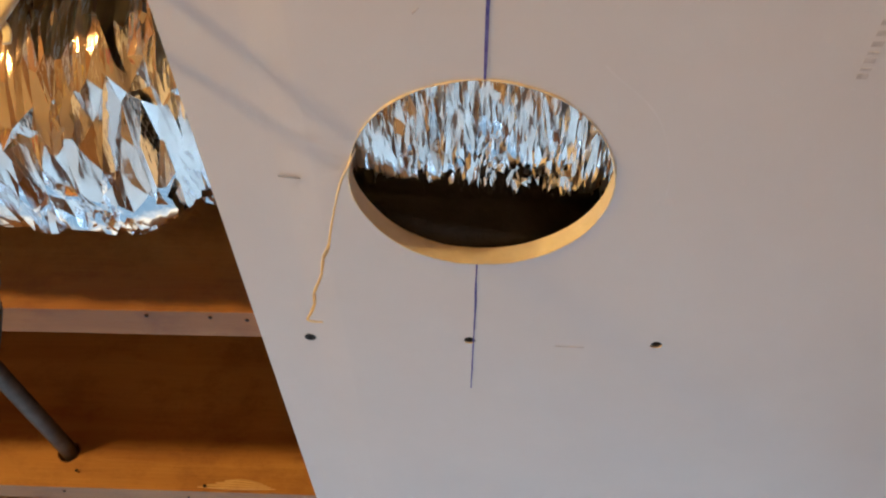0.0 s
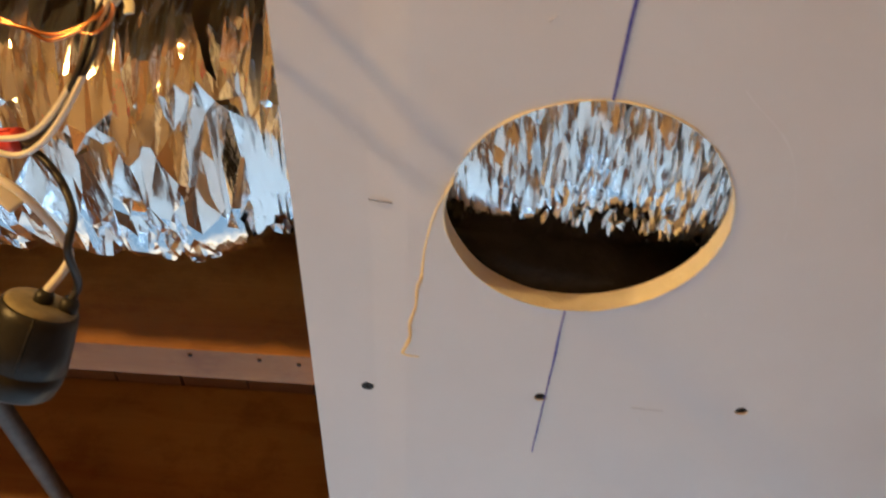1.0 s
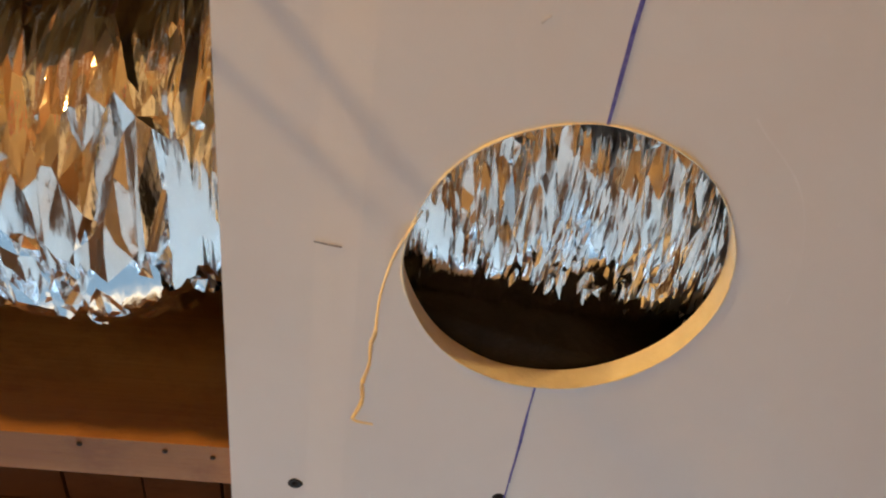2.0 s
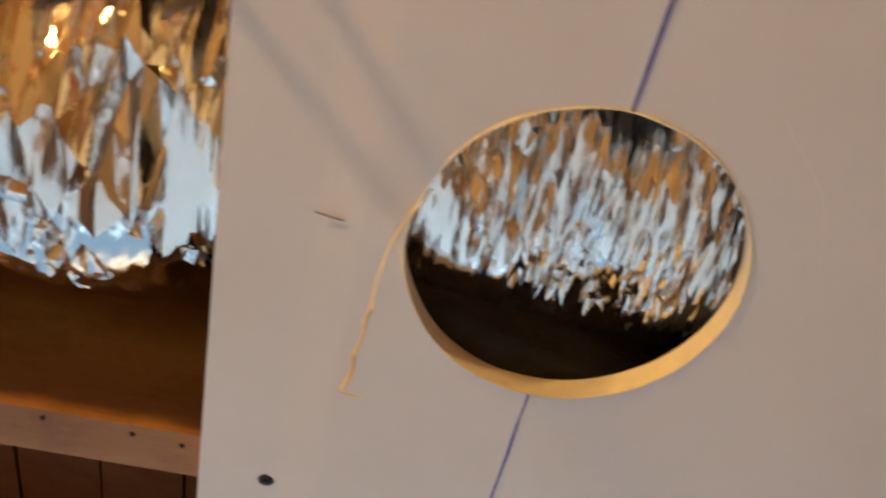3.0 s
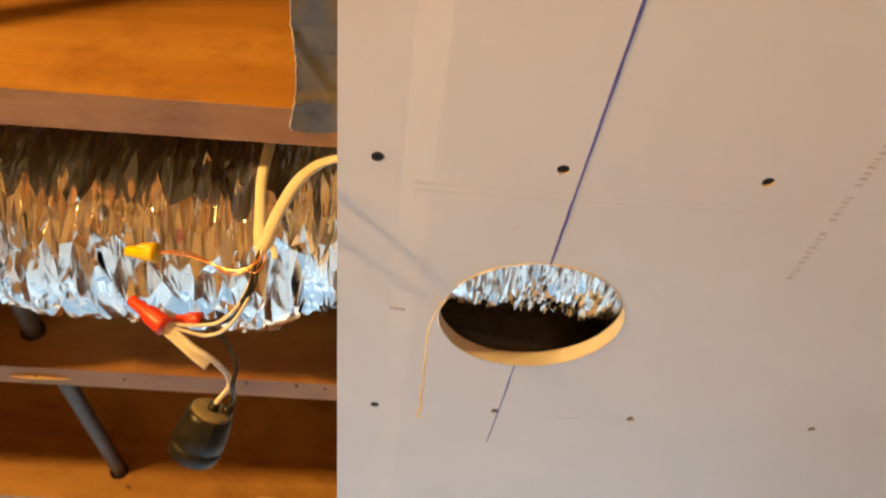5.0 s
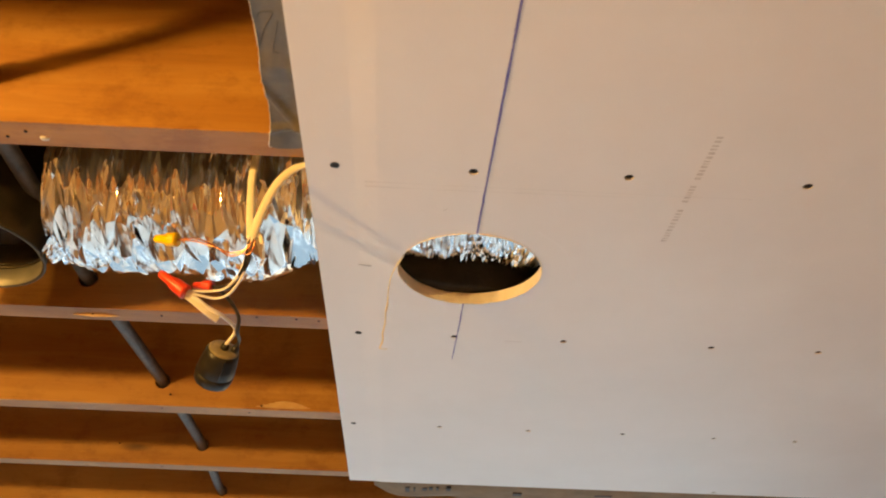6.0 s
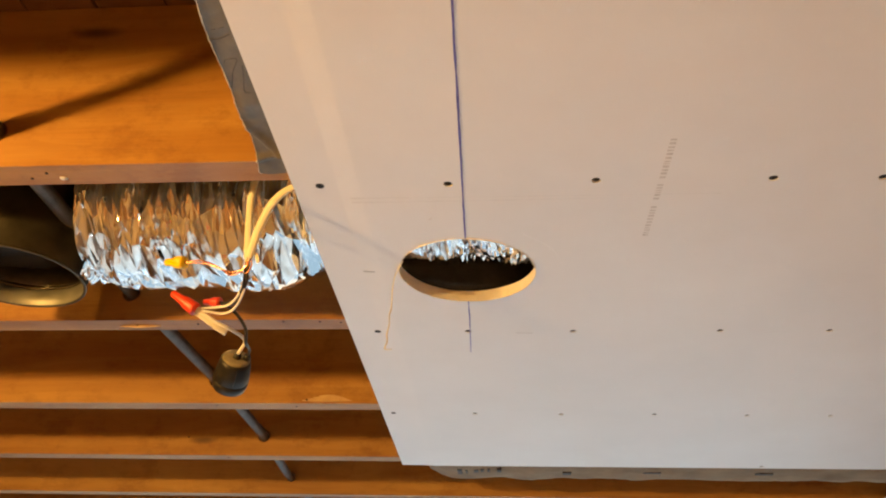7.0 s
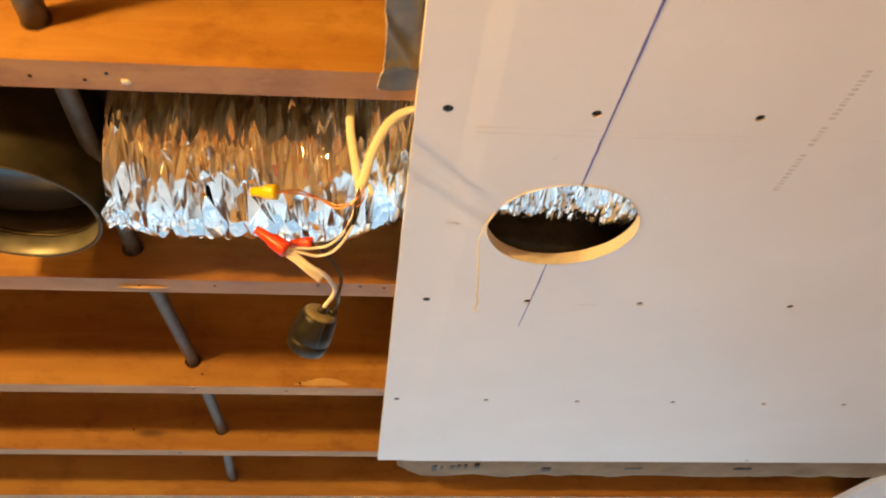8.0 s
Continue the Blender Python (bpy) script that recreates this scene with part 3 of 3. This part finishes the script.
    low = 2.399 + 0.034 * over - 0.005 * np.exp(-((u + 0.29) / 0.08) ** 2) + 0.010 * np.exp(-((u + 0.50) / 0.03) ** 2) - 0.003 * np.exp(-((u - 0.08) / 0.04) ** 2)
    ca, sa = np.cos(a), np.sin(a)
    mid = DZ + 0.024 * over
    y = DY + (DA * (1 + 0.25 * over * (ca < 0)) + d) * ca
    z = mid + (np.where(sa < 0, mid - low, 0.122 - 0.02 * over) + d) * sa
    z = np.where(over > 0.5, np.maximum(z, JZ + 0.010 + 1.8 * np.clip(y - 0.274, 0, 1)), z)
    z = np.maximum(z, 2.392 + (JZ + 0.010 - 2.392) * np.clip((u + 0.25) / 0.07, 0, 1))
    bm = bmesh.new()
    cut = u + 0.006 * np.clip((DX0 + 0.15 - u) / 0.15, 0, 1) * np.clip((math.radians(262) - a) / 0.8, 0, 1)
    vs = [bm.verts.new(p) for p in zip(cut, y, z)]
    for f in tri:
        bm.faces.new([vs[k] for k in f]).smooth = True
    for e, end in ((0.02, DX0), (-0.02, DX1)):
        ring = sorted((k for k in range(u.size) if u[k] == end), key=lambda k: a[k])
        c = bm.verts.new((end + e, DY, DZ))
        for p, q in zip(ring, ring[1:]):
            bm.faces.new((vs[p], vs[q], c))
    bm.normal_update()
    for e in bm.edges:
        if len(e.link_faces) == 2 and e.calc_face_angle() > 0.2:
            e.smooth = False
    return bm


duct = thing("flexible_duct", (DX0, DY, DZ), "crumpled silver foil flexible duct lying between joists", "duct")
part("foil_jacket", local(foil_jacket(), Matrix.Translation((-DX0, -DY, -DZ))), FOIL, duct)

# loose tongue of foil at the open end
bm = bmesh.new()
rows = []
for i in range(9):
    x = 0.012 - 0.018 * i / 8
    rows.append([bm.verts.new((x + 0.004 * noise.noise((j, i, 2)), -0.04 + 0.06 * j / 12 * (1 - 0.05 * i) + 0.003 * i, -0.097 - 0.010 * (i / 8) ** 2 + 0.004 * noise.noise((j * 0.9, i * 0.8, 5)))) for j in range(13)])
for p, q in zip(rows, rows[1:]):
    for j in range(12):
        bm.faces.new((p[j], p[j + 1], q[j + 1], q[j]))
part("loose_flap", bm, FOIL, duct, "loose torn tongue of foil").modifiers.new("thickness", "SOLIDIFY").thickness = 0.0004

# ---------------------------------------------------------------- open round metal boot beside the foil duct
CX, CY, CR = -0.612, 0.211, 0.097
boot = thing("duct_boot", (CX, CY, H - 0.006), "dull galvanized round duct boot, open downwards", "duct")
b = lathe([(CR, 0.005), (CR + 0.001, 0.06), (CR + 0.001, 0.13), (CR - 0.02, 0.17), (CR - 0.02, 0.235), (CR - 0.023, 0.235), (CR - 0.023, 0.172), (CR - 0.002, 0.128), (CR - 0.002, 0.06), (CR - 0.003, 0.005), (CR, 0.005)], 48, capped=False)
part("body", b, GALV, boot, smooth=True)
part("inner_lip", lathe([(CR - 0.0032, 0.005), (CR - 0.0042, 0.006), (CR - 0.0042, 0.030), (CR - 0.0032, 0.031)], 48, capped=False), LIT_LIP, boot, "galvanized lip inside the rim, coloured as lit", True)
b = bmesh.new()
tube(b, [Vector((CR * math.cos(a), CR * math.sin(a), 0.006)) for a in np.linspace(0, 2 * math.pi, 65)], 0.0014, 0.002, 8)
part("rolled_rim", b, GALV, boot, smooth=True)
b = bmesh.new()
tube(b, [Vector(((CR - 0.003) * math.cos(a), (CR - 0.003) * math.sin(a), 0.034)) for a in np.linspace(0, 2 * math.pi, 65)], 0.002, 0.003, 8)
part("stiffening_bead", b, GALV, boot, smooth=True)
part("damper_plate", lathe([(0.003, 0.034), (CR - 0.012, 0.034), (CR - 0.004, 0.036), (CR - 0.004, 0.038), (0.003, 0.038)], 40, Matrix.Translation((0, 0, 0.014)) @ Matrix.Rotation(radians(-4), 4, "Y") @ Matrix.Rotation(radians(8), 4, "X")), PLATE, boot, "dark round damper plate", True)

# ---------------------------------------------------------------- kraft-faced insulation


def batt(name, x0, x1, y0, y1, z0, z1, label, seed, droop, edge=lambda x: 0.0):
    """A paper-faced batt with a pillowed, creased underside and a crumpled end."""
    nx, ny = 90, 24
    bm = bmesh.new()
    grid = []
    for i in range(nx + 1):
        row = []
        for j in range(ny + 1):
            x, y = x0 + (x1 - x0) * i / nx, y0 + (y1 - y0) * j / ny
            y += edge(x) * (1 - j / ny)
            e = min(i / 5, (nx - i) / 5, 1.0)
            g = math.sin(math.pi * j / ny) ** 0.4
            z = z0 - droop * g * e + 0.020 * (1 - e) ** 2 + 0.006 * noise.noise((x * 14, y * 14, seed)) + 0.003 * abs(noise.noise((x * 40, y * 30, seed)))
            row.append(bm.verts.new((x + 0.006 * noise.noise((y * 25, seed, 1)), y + 0.006 * noise.noise((x * 9, seed, 3)) * (j == ny), z)))
        grid.append(row)
    top = [[bm.verts.new((v.co.x, v.co.y, z1)) for v in row] for row in grid]
    for g, flip in ((grid, 0), (top, 1)):
        for i in range(nx):
            for j in range(ny):
                bm.faces.new((g[i][j], g[i + 1][j], g[i + 1][j + 1], g[i][j + 1]))
    ring = [(i, 0) for i in range(nx)] + [(nx, j) for j in range(ny)] + [(i, ny) for i in range(nx, 0, -1)] + [(0, j) for j in range(ny, 0, -1)]
    for (a, b2), (c, d) in zip(ring, ring[1:] + ring[:1]):
        bm.faces.new((grid[a][b2], grid[c][d], top[c][d], top[a][b2]))
    ob = thing(name, (x0, y0, z0), label, "insulation")
    part("paper_facing", local(bm, Matrix.Translation((-x0, -y0, -z0))), KRAFT, ob, smooth=True)
    return ob


near = batt("insulation_batt", -0.197, 1.0, -0.404, -0.039, JZ + 0.006, JT - 0.02, "grey-brown kraft-faced insulation batt stuffed between joists", 2, 0.002)
far = batt("insulation_batt", -0.148, 1.15, 1.240, 1.392, JZ + 0.004, JT - 0.02, "grey-brown kraft-faced batt beyond the sheet's end", 6, 0.012)


# Black mass added to paint the shaded gap beside the foil, above the hole.
GAP_SHADE = noisy("gap_shade_black", (0.010, 0.009, 0.008), (0.022, 0.020, 0.018), 60, 1.0, bump_scale=200, strength=0.5, distance=0.004)
gap_fill = batt("gap_shade_mass", -0.105, 0.80, 0.286, 0.390, JZ + 0.003, JT - 0.02, "black mass standing in for the shaded gap by the duct", 9, 0.006, lambda x: 0.022 * max(-1.0, min(1.0, (x - 0.03) / 0.08)))
for o in gap_fill.children:
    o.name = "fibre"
    o.data.materials[0] = GAP_SHADE

# worn print on the far paper, plain bars where it cannot be read
random.seed(5)
for x, y, w, h in [(0.075 + 0.019 * k + random.uniform(-0.003, 0.003), 0.04 + random.uniform(-0.006, 0.006), random.uniform(0.004, 0.012), random.uniform(0.02, 0.04)) for k in range(6)] + [(0.33, 0.06, 0.02, 0.02), (0.52, 0.05, 0.04, 0.010), (0.56, 0.07, 0.02, 0.010), (0.78, 0.05, 0.04, 0.012)]:
    part("print_bar", box(x, x + w, y, y + h, -0.0125, -0.004), KRAFT_INK, far)

# stapling flange of the near batt: paper folded over the joist, its edge torn white
FO = Vector((-0.197, -0.404, JZ + 0.006))
rim = spline([(-0.180, -0.40, 0), (-0.186, -0.30, 0), (-0.190, -0.265, 0), (-0.1945, -0.218, 0), (-0.195, -0.153, 0), (-0.1985, -0.11, 0), (-0.197, -0.092, 0), (-0.1985, -0.047, 0), (-0.2045, -0.014, 0), (-0.203, -0.0085, 0)], 12)


def flange_z(x, y):
    under = min(1, max(0, (y + 0.075) / 0.03))
    crease = max(0, 1 - abs((x + 0.197) * 1.9 - (y + 0.092)) / 0.012)
    lifted = max(0, 1 - abs(y + 0.041 + 0.3 * (x + 0.19)) / 0.007)
    z = H + 0.0175 - 0.0042 * under - 0.0050 * crease - 0.0050 * lifted
    bulge = math.exp(-((y + 0.125) / 0.022) ** 2) * math.sin(math.pi * min(1, (x + 0.2) / 0.035))
    return z - 0.005 * max(0, bulge) + 0.0016 * noise.noise((x * 60, y * 40, 3)) + 0.0014 * abs(noise.noise((x * 120 + y * 40, y * 55, 8)))


bm, rows = bmesh.new(), []
for p in rim:
    inner = EDGE - SKEW * p.y + (0.012 if p.y < -0.085 else -0.0008)
    xs = [p.x + 0.0012 * noise.noise((p.y * 260, 4, 4)) + (inner - p.x) * k / 14 for k in range(15)]
    rows.append([Vector((x, p.y, flange_z(x, p.y))) - FO for x in xs])
for lift in (0.0, 0.0005):
    grid = [[bm.verts.new(q + Vector((0, 0, lift))) for q in row] for row in rows]
    for p, q in zip(grid, grid[1:]):
        for j in range(14):
            bm.faces.new((p[j], p[j + 1], q[j + 1], q[j]))
flange = part("stapling_flange", bm, FLAP, near, "creased grey paper flange folded over the joist", True)
bm = bmesh.new()
tube(bm, [row[0] for row in rows], 0.0006, 0.0010, 6, taper=lambda t: 0.5 + 0.7 * abs(math.sin(t * 41) * math.sin(t * 17)))
part("torn_edge", bm, TORN, flange, "white torn paper edge", True)


def pen(pts):
    b = bmesh.new()
    tube(b, [Vector((q.x, q.y, flange_z(q.x, q.y) - 0.0003)) - FO for q in spline([(x, y, 0) for x, y in pts], 6)], 0.0005, 0.0003, 6)
    part("pen_stroke", b, KRAFT_INK, flange)


pen([(-0.1935, -0.218), (-0.185, -0.219), (-0.174, -0.224)])
pen([(-0.191, -0.185), (-0.188, -0.190), (-0.177, -0.192), (-0.186, -0.174), (-0.1935, -0.152)])
pen([(-0.174, -0.183), (-0.178, -0.166), (-0.182, -0.148), (-0.177, -0.145)])
pen([(-0.188, -0.231), (-0.184, -0.232)])
pen([(-0.181, -0.233), (-0.176, -0.234)])


# ---------------------------------------------------------------- wiring
ORG = Vector((-0.218, 0.029, 2.327))
wiring = thing("electric_cable", ORG, "cream sheathed electric cable hanging from the joist bay", "cable")


def wire(name, pts, r, mat, parent=wiring, ry=None, flat=(0, 0, 1), label="", taper=None, org=ORG):
    b = bmesh.new()
    tube(b, [p - org for p in spline(pts, 9)], r, ry, 10, flat, taper)
    return part(name, b, mat, parent, label, True)


wire("sheath", [(-0.06, 0.045, 2.425), (-0.13, 0.024, 2.422), (-0.172, 0.022, 2.416), (-0.194, 0.021, 2.396), (-0.208, 0.026, 2.366), (-0.2155, 0.031, 2.338), (-0.218, 0.033, 2.330)], 0.0026, SHEATH, ry=0.0048, flat=(1, 0, 0.3))
wire("sheath", [(-0.05, 0.052, 2.560), (-0.15, 0.056, 2.575), (-0.205, 0.056, 2.560), (-0.228, 0.054, 2.510), (-0.231, 0.050, 2.450), (-0.2305, 0.046, 2.410), (-0.2235, 0.037, 2.360), (-0.2185, 0.032, 2.330)], 0.0026, SHEATH, ry=0.0046, flat=(1, 0, 0.3))
wire("torn_sheath", [(-0.215, 0.032, 2.340), (-0.209, 0.034, 2.332), (-0.207, 0.035, 2.325)], 0.0006, SHEATH, ry=0.0022, flat=(1, 0, 0.3), label="split end of the cream sheath")
wire("copper_wire", [(-0.217, 0.032, 2.332), (-0.221, 0.036, 2.320), (-0.238, 0.042, 2.317), (-0.255, 0.044, 2.324), (-0.275, 0.045, 2.330), (-0.296, 0.046, 2.332)], 0.0009, COPPER)
wire("copper_wire", [(-0.219, 0.032, 2.332), (-0.223, 0.037, 2.318), (-0.239, 0.043, 2.314), (-0.256, 0.046, 2.326), (-0.276, 0.044, 2.333), (-0.296, 0.046, 2.332)], 0.0009, COPPER)
wire("copper_wire", [(-0.216, 0.031, 2.334), (-0.2145, 0.036, 2.324), (-0.219, 0.039, 2.315), (-0.226, 0.040, 2.316)], 0.0009, COPPER)
wire("white_wire", [(-0.217, 0.032, 2.330), (-0.220, 0.042, 2.316), (-0.226, 0.056, 2.300), (-0.240, 0.074, 2.288), (-0.256, 0.084, 2.286), (-0.272, 0.081, 2.287), (-0.288, 0.078, 2.289)], 0.0014, WHITE_WIRE)
wire("white_wire", [(-0.220, 0.032, 2.330), (-0.223, 0.044, 2.314), (-0.231, 0.058, 2.300), (-0.246, 0.074, 2.293), (-0.262, 0.080, 2.292), (-0.288, 0.078, 2.290)], 0.0014, WHITE_WIRE)
wire("black_wire", [(-0.2185, 0.031, 2.334), (-0.2215, 0.038, 2.318), (-0.2255, 0.050, 2.304), (-0.240, 0.070, 2.297), (-0.256, 0.086, 2.300), (-0.264, 0.090, 2.303)], 0.0014, BLACK_WIRE)
wire("black_wire", [(-0.2165, 0.031, 2.334), (-0.2185, 0.039, 2.320), (-0.222, 0.049, 2.306), (-0.237, 0.070, 2.294), (-0.256, 0.088, 2.298), (-0.264, 0.090, 2.303)], 0.0014, BLACK_WIRE)


def wire_nut(name, at, axis, mat, label, length=0.026, r=0.0075):
    ob = thing(name, at, label, "wire nut", "wire nuts")
    m = aim((0, 0, 0), axis)
    part("cap", local(lathe([(r, 0), (r * 1.02, 0.003), (r * 0.92, length * 0.45), (r * 0.66, length * 0.6), (r * 0.55, length * 0.96), (r * 0.4, length)], 20), m), mat, ob, smooth=True)
    for a in range(2):
        s = 1 if a else -1
        b = box(r * 0.7 * s - 0.003, r * 0.7 * s + 0.003, -0.001, 0.001, 0.002, length * 0.5, 0.0006)
        part("wing", local(b, m), mat, ob)
    return ob


wire_nut("yellow_wire_nut", (-0.296, 0.046, 2.332), (-1, 0.25, 0.15), YELLOW, "yellow twist-on wire nut on bare copper", 0.026, 0.0074)
wire_nut("red_wire_nut", (-0.286, 0.078, 2.288), (-0.83, -0.1, 0.55), RED, "red twist-on wire nut over white wires", 0.036, 0.0078)
wire_nut("red_wire_nut", (-0.264, 0.090, 2.303), (-0.9, 0.2, 0.1), RED, "red twist-on wire nut over black wires", 0.022, 0.006)

SK = Vector((-0.265, 0.169, 2.2445))
AX = Vector((0.37, -0.76, 0.54)).normalized()
socket = thing("lamp_socket", SK, "black pigtail lamp socket hanging by two wires", "lamp socket")
m = aim((0, 0, 0), AX)
part("shell", local(lathe([(0.0150, -0.019), (0.0175, -0.0205), (0.0200, -0.0185), (0.0213, -0.012), (0.0215, -0.007), (0.0209, -0.0064), (0.0209, -0.0054), (0.0214, -0.0048), (0.0203, 0.006), (0.0186, 0.018), (0.0176, 0.0225), (0.016, 0.0235), (0.004, 0.0235)], 36), m), RUBBER, socket, smooth=True)
for k in (0.6, 2.7, 4.8):
    b = bmesh.new()
    tube(b, [Vector((r * math.cos(k), r * math.sin(k), z)) for r, z in ((0.0209, -0.004), (0.0203, 0.006), (0.0186, 0.018), (0.0174, 0.0226))], 0.0007, 0.0007, 6)
    part("rib", local(b, m), RUBBER, socket, smooth=True)
part("top_disc", local(lathe([(0.0165, 0.0225), (0.0165, 0.0242), (0.013, 0.0255), (0.002, 0.0255)], 28), m), OLIVE, socket, "olive end disc", True)
SIDE = m.to_3x3() @ Vector((1, 0, 0))
SIDE = SIDE if SIDE.x > 0 else -SIDE
for s in (0.0, 0.0115):
    part("grommet", local(lathe([(0.0046, 0.024), (0.0044, 0.029), (0.0032, 0.0315), (0.001, 0.0315)], 14), Matrix.Translation(SIDE * s) @ m), RUBBER, socket, smooth=True)
g0, g1 = (SK + AX * 0.030 + SIDE * s for s in (0.0, 0.0115))
wire("white_lead", [(-0.286, 0.079, 2.288), (-0.276, 0.082, 2.284), (-0.264, 0.088, 2.277), (-0.250, 0.100, 2.273), g0 + AX * 0.020 + Vector((0.004, 0, 0.001)), g0], 0.0021, WHITE_WIRE, socket, org=SK)
wire("lead_jacket", [(-0.286, 0.080, 2.287), (-0.276, 0.084, 2.281), (-0.265, 0.090, 2.274), (-0.254, 0.099, 2.269)], 0.0010, WHITE_WIRE, socket, 0.0048, flat=(0.3, 0, 1), org=SK, label="loose flat white insulation")
wire("black_lead", [(-0.266, 0.092, 2.303), (-0.256, 0.096, 2.300), (-0.244, 0.102, 2.290), (-0.236, 0.110, 2.277), (-0.238, 0.122, 2.266), g1 + AX * 0.010, g1], 0.0020, BLACK_WIRE, socket, org=SK)
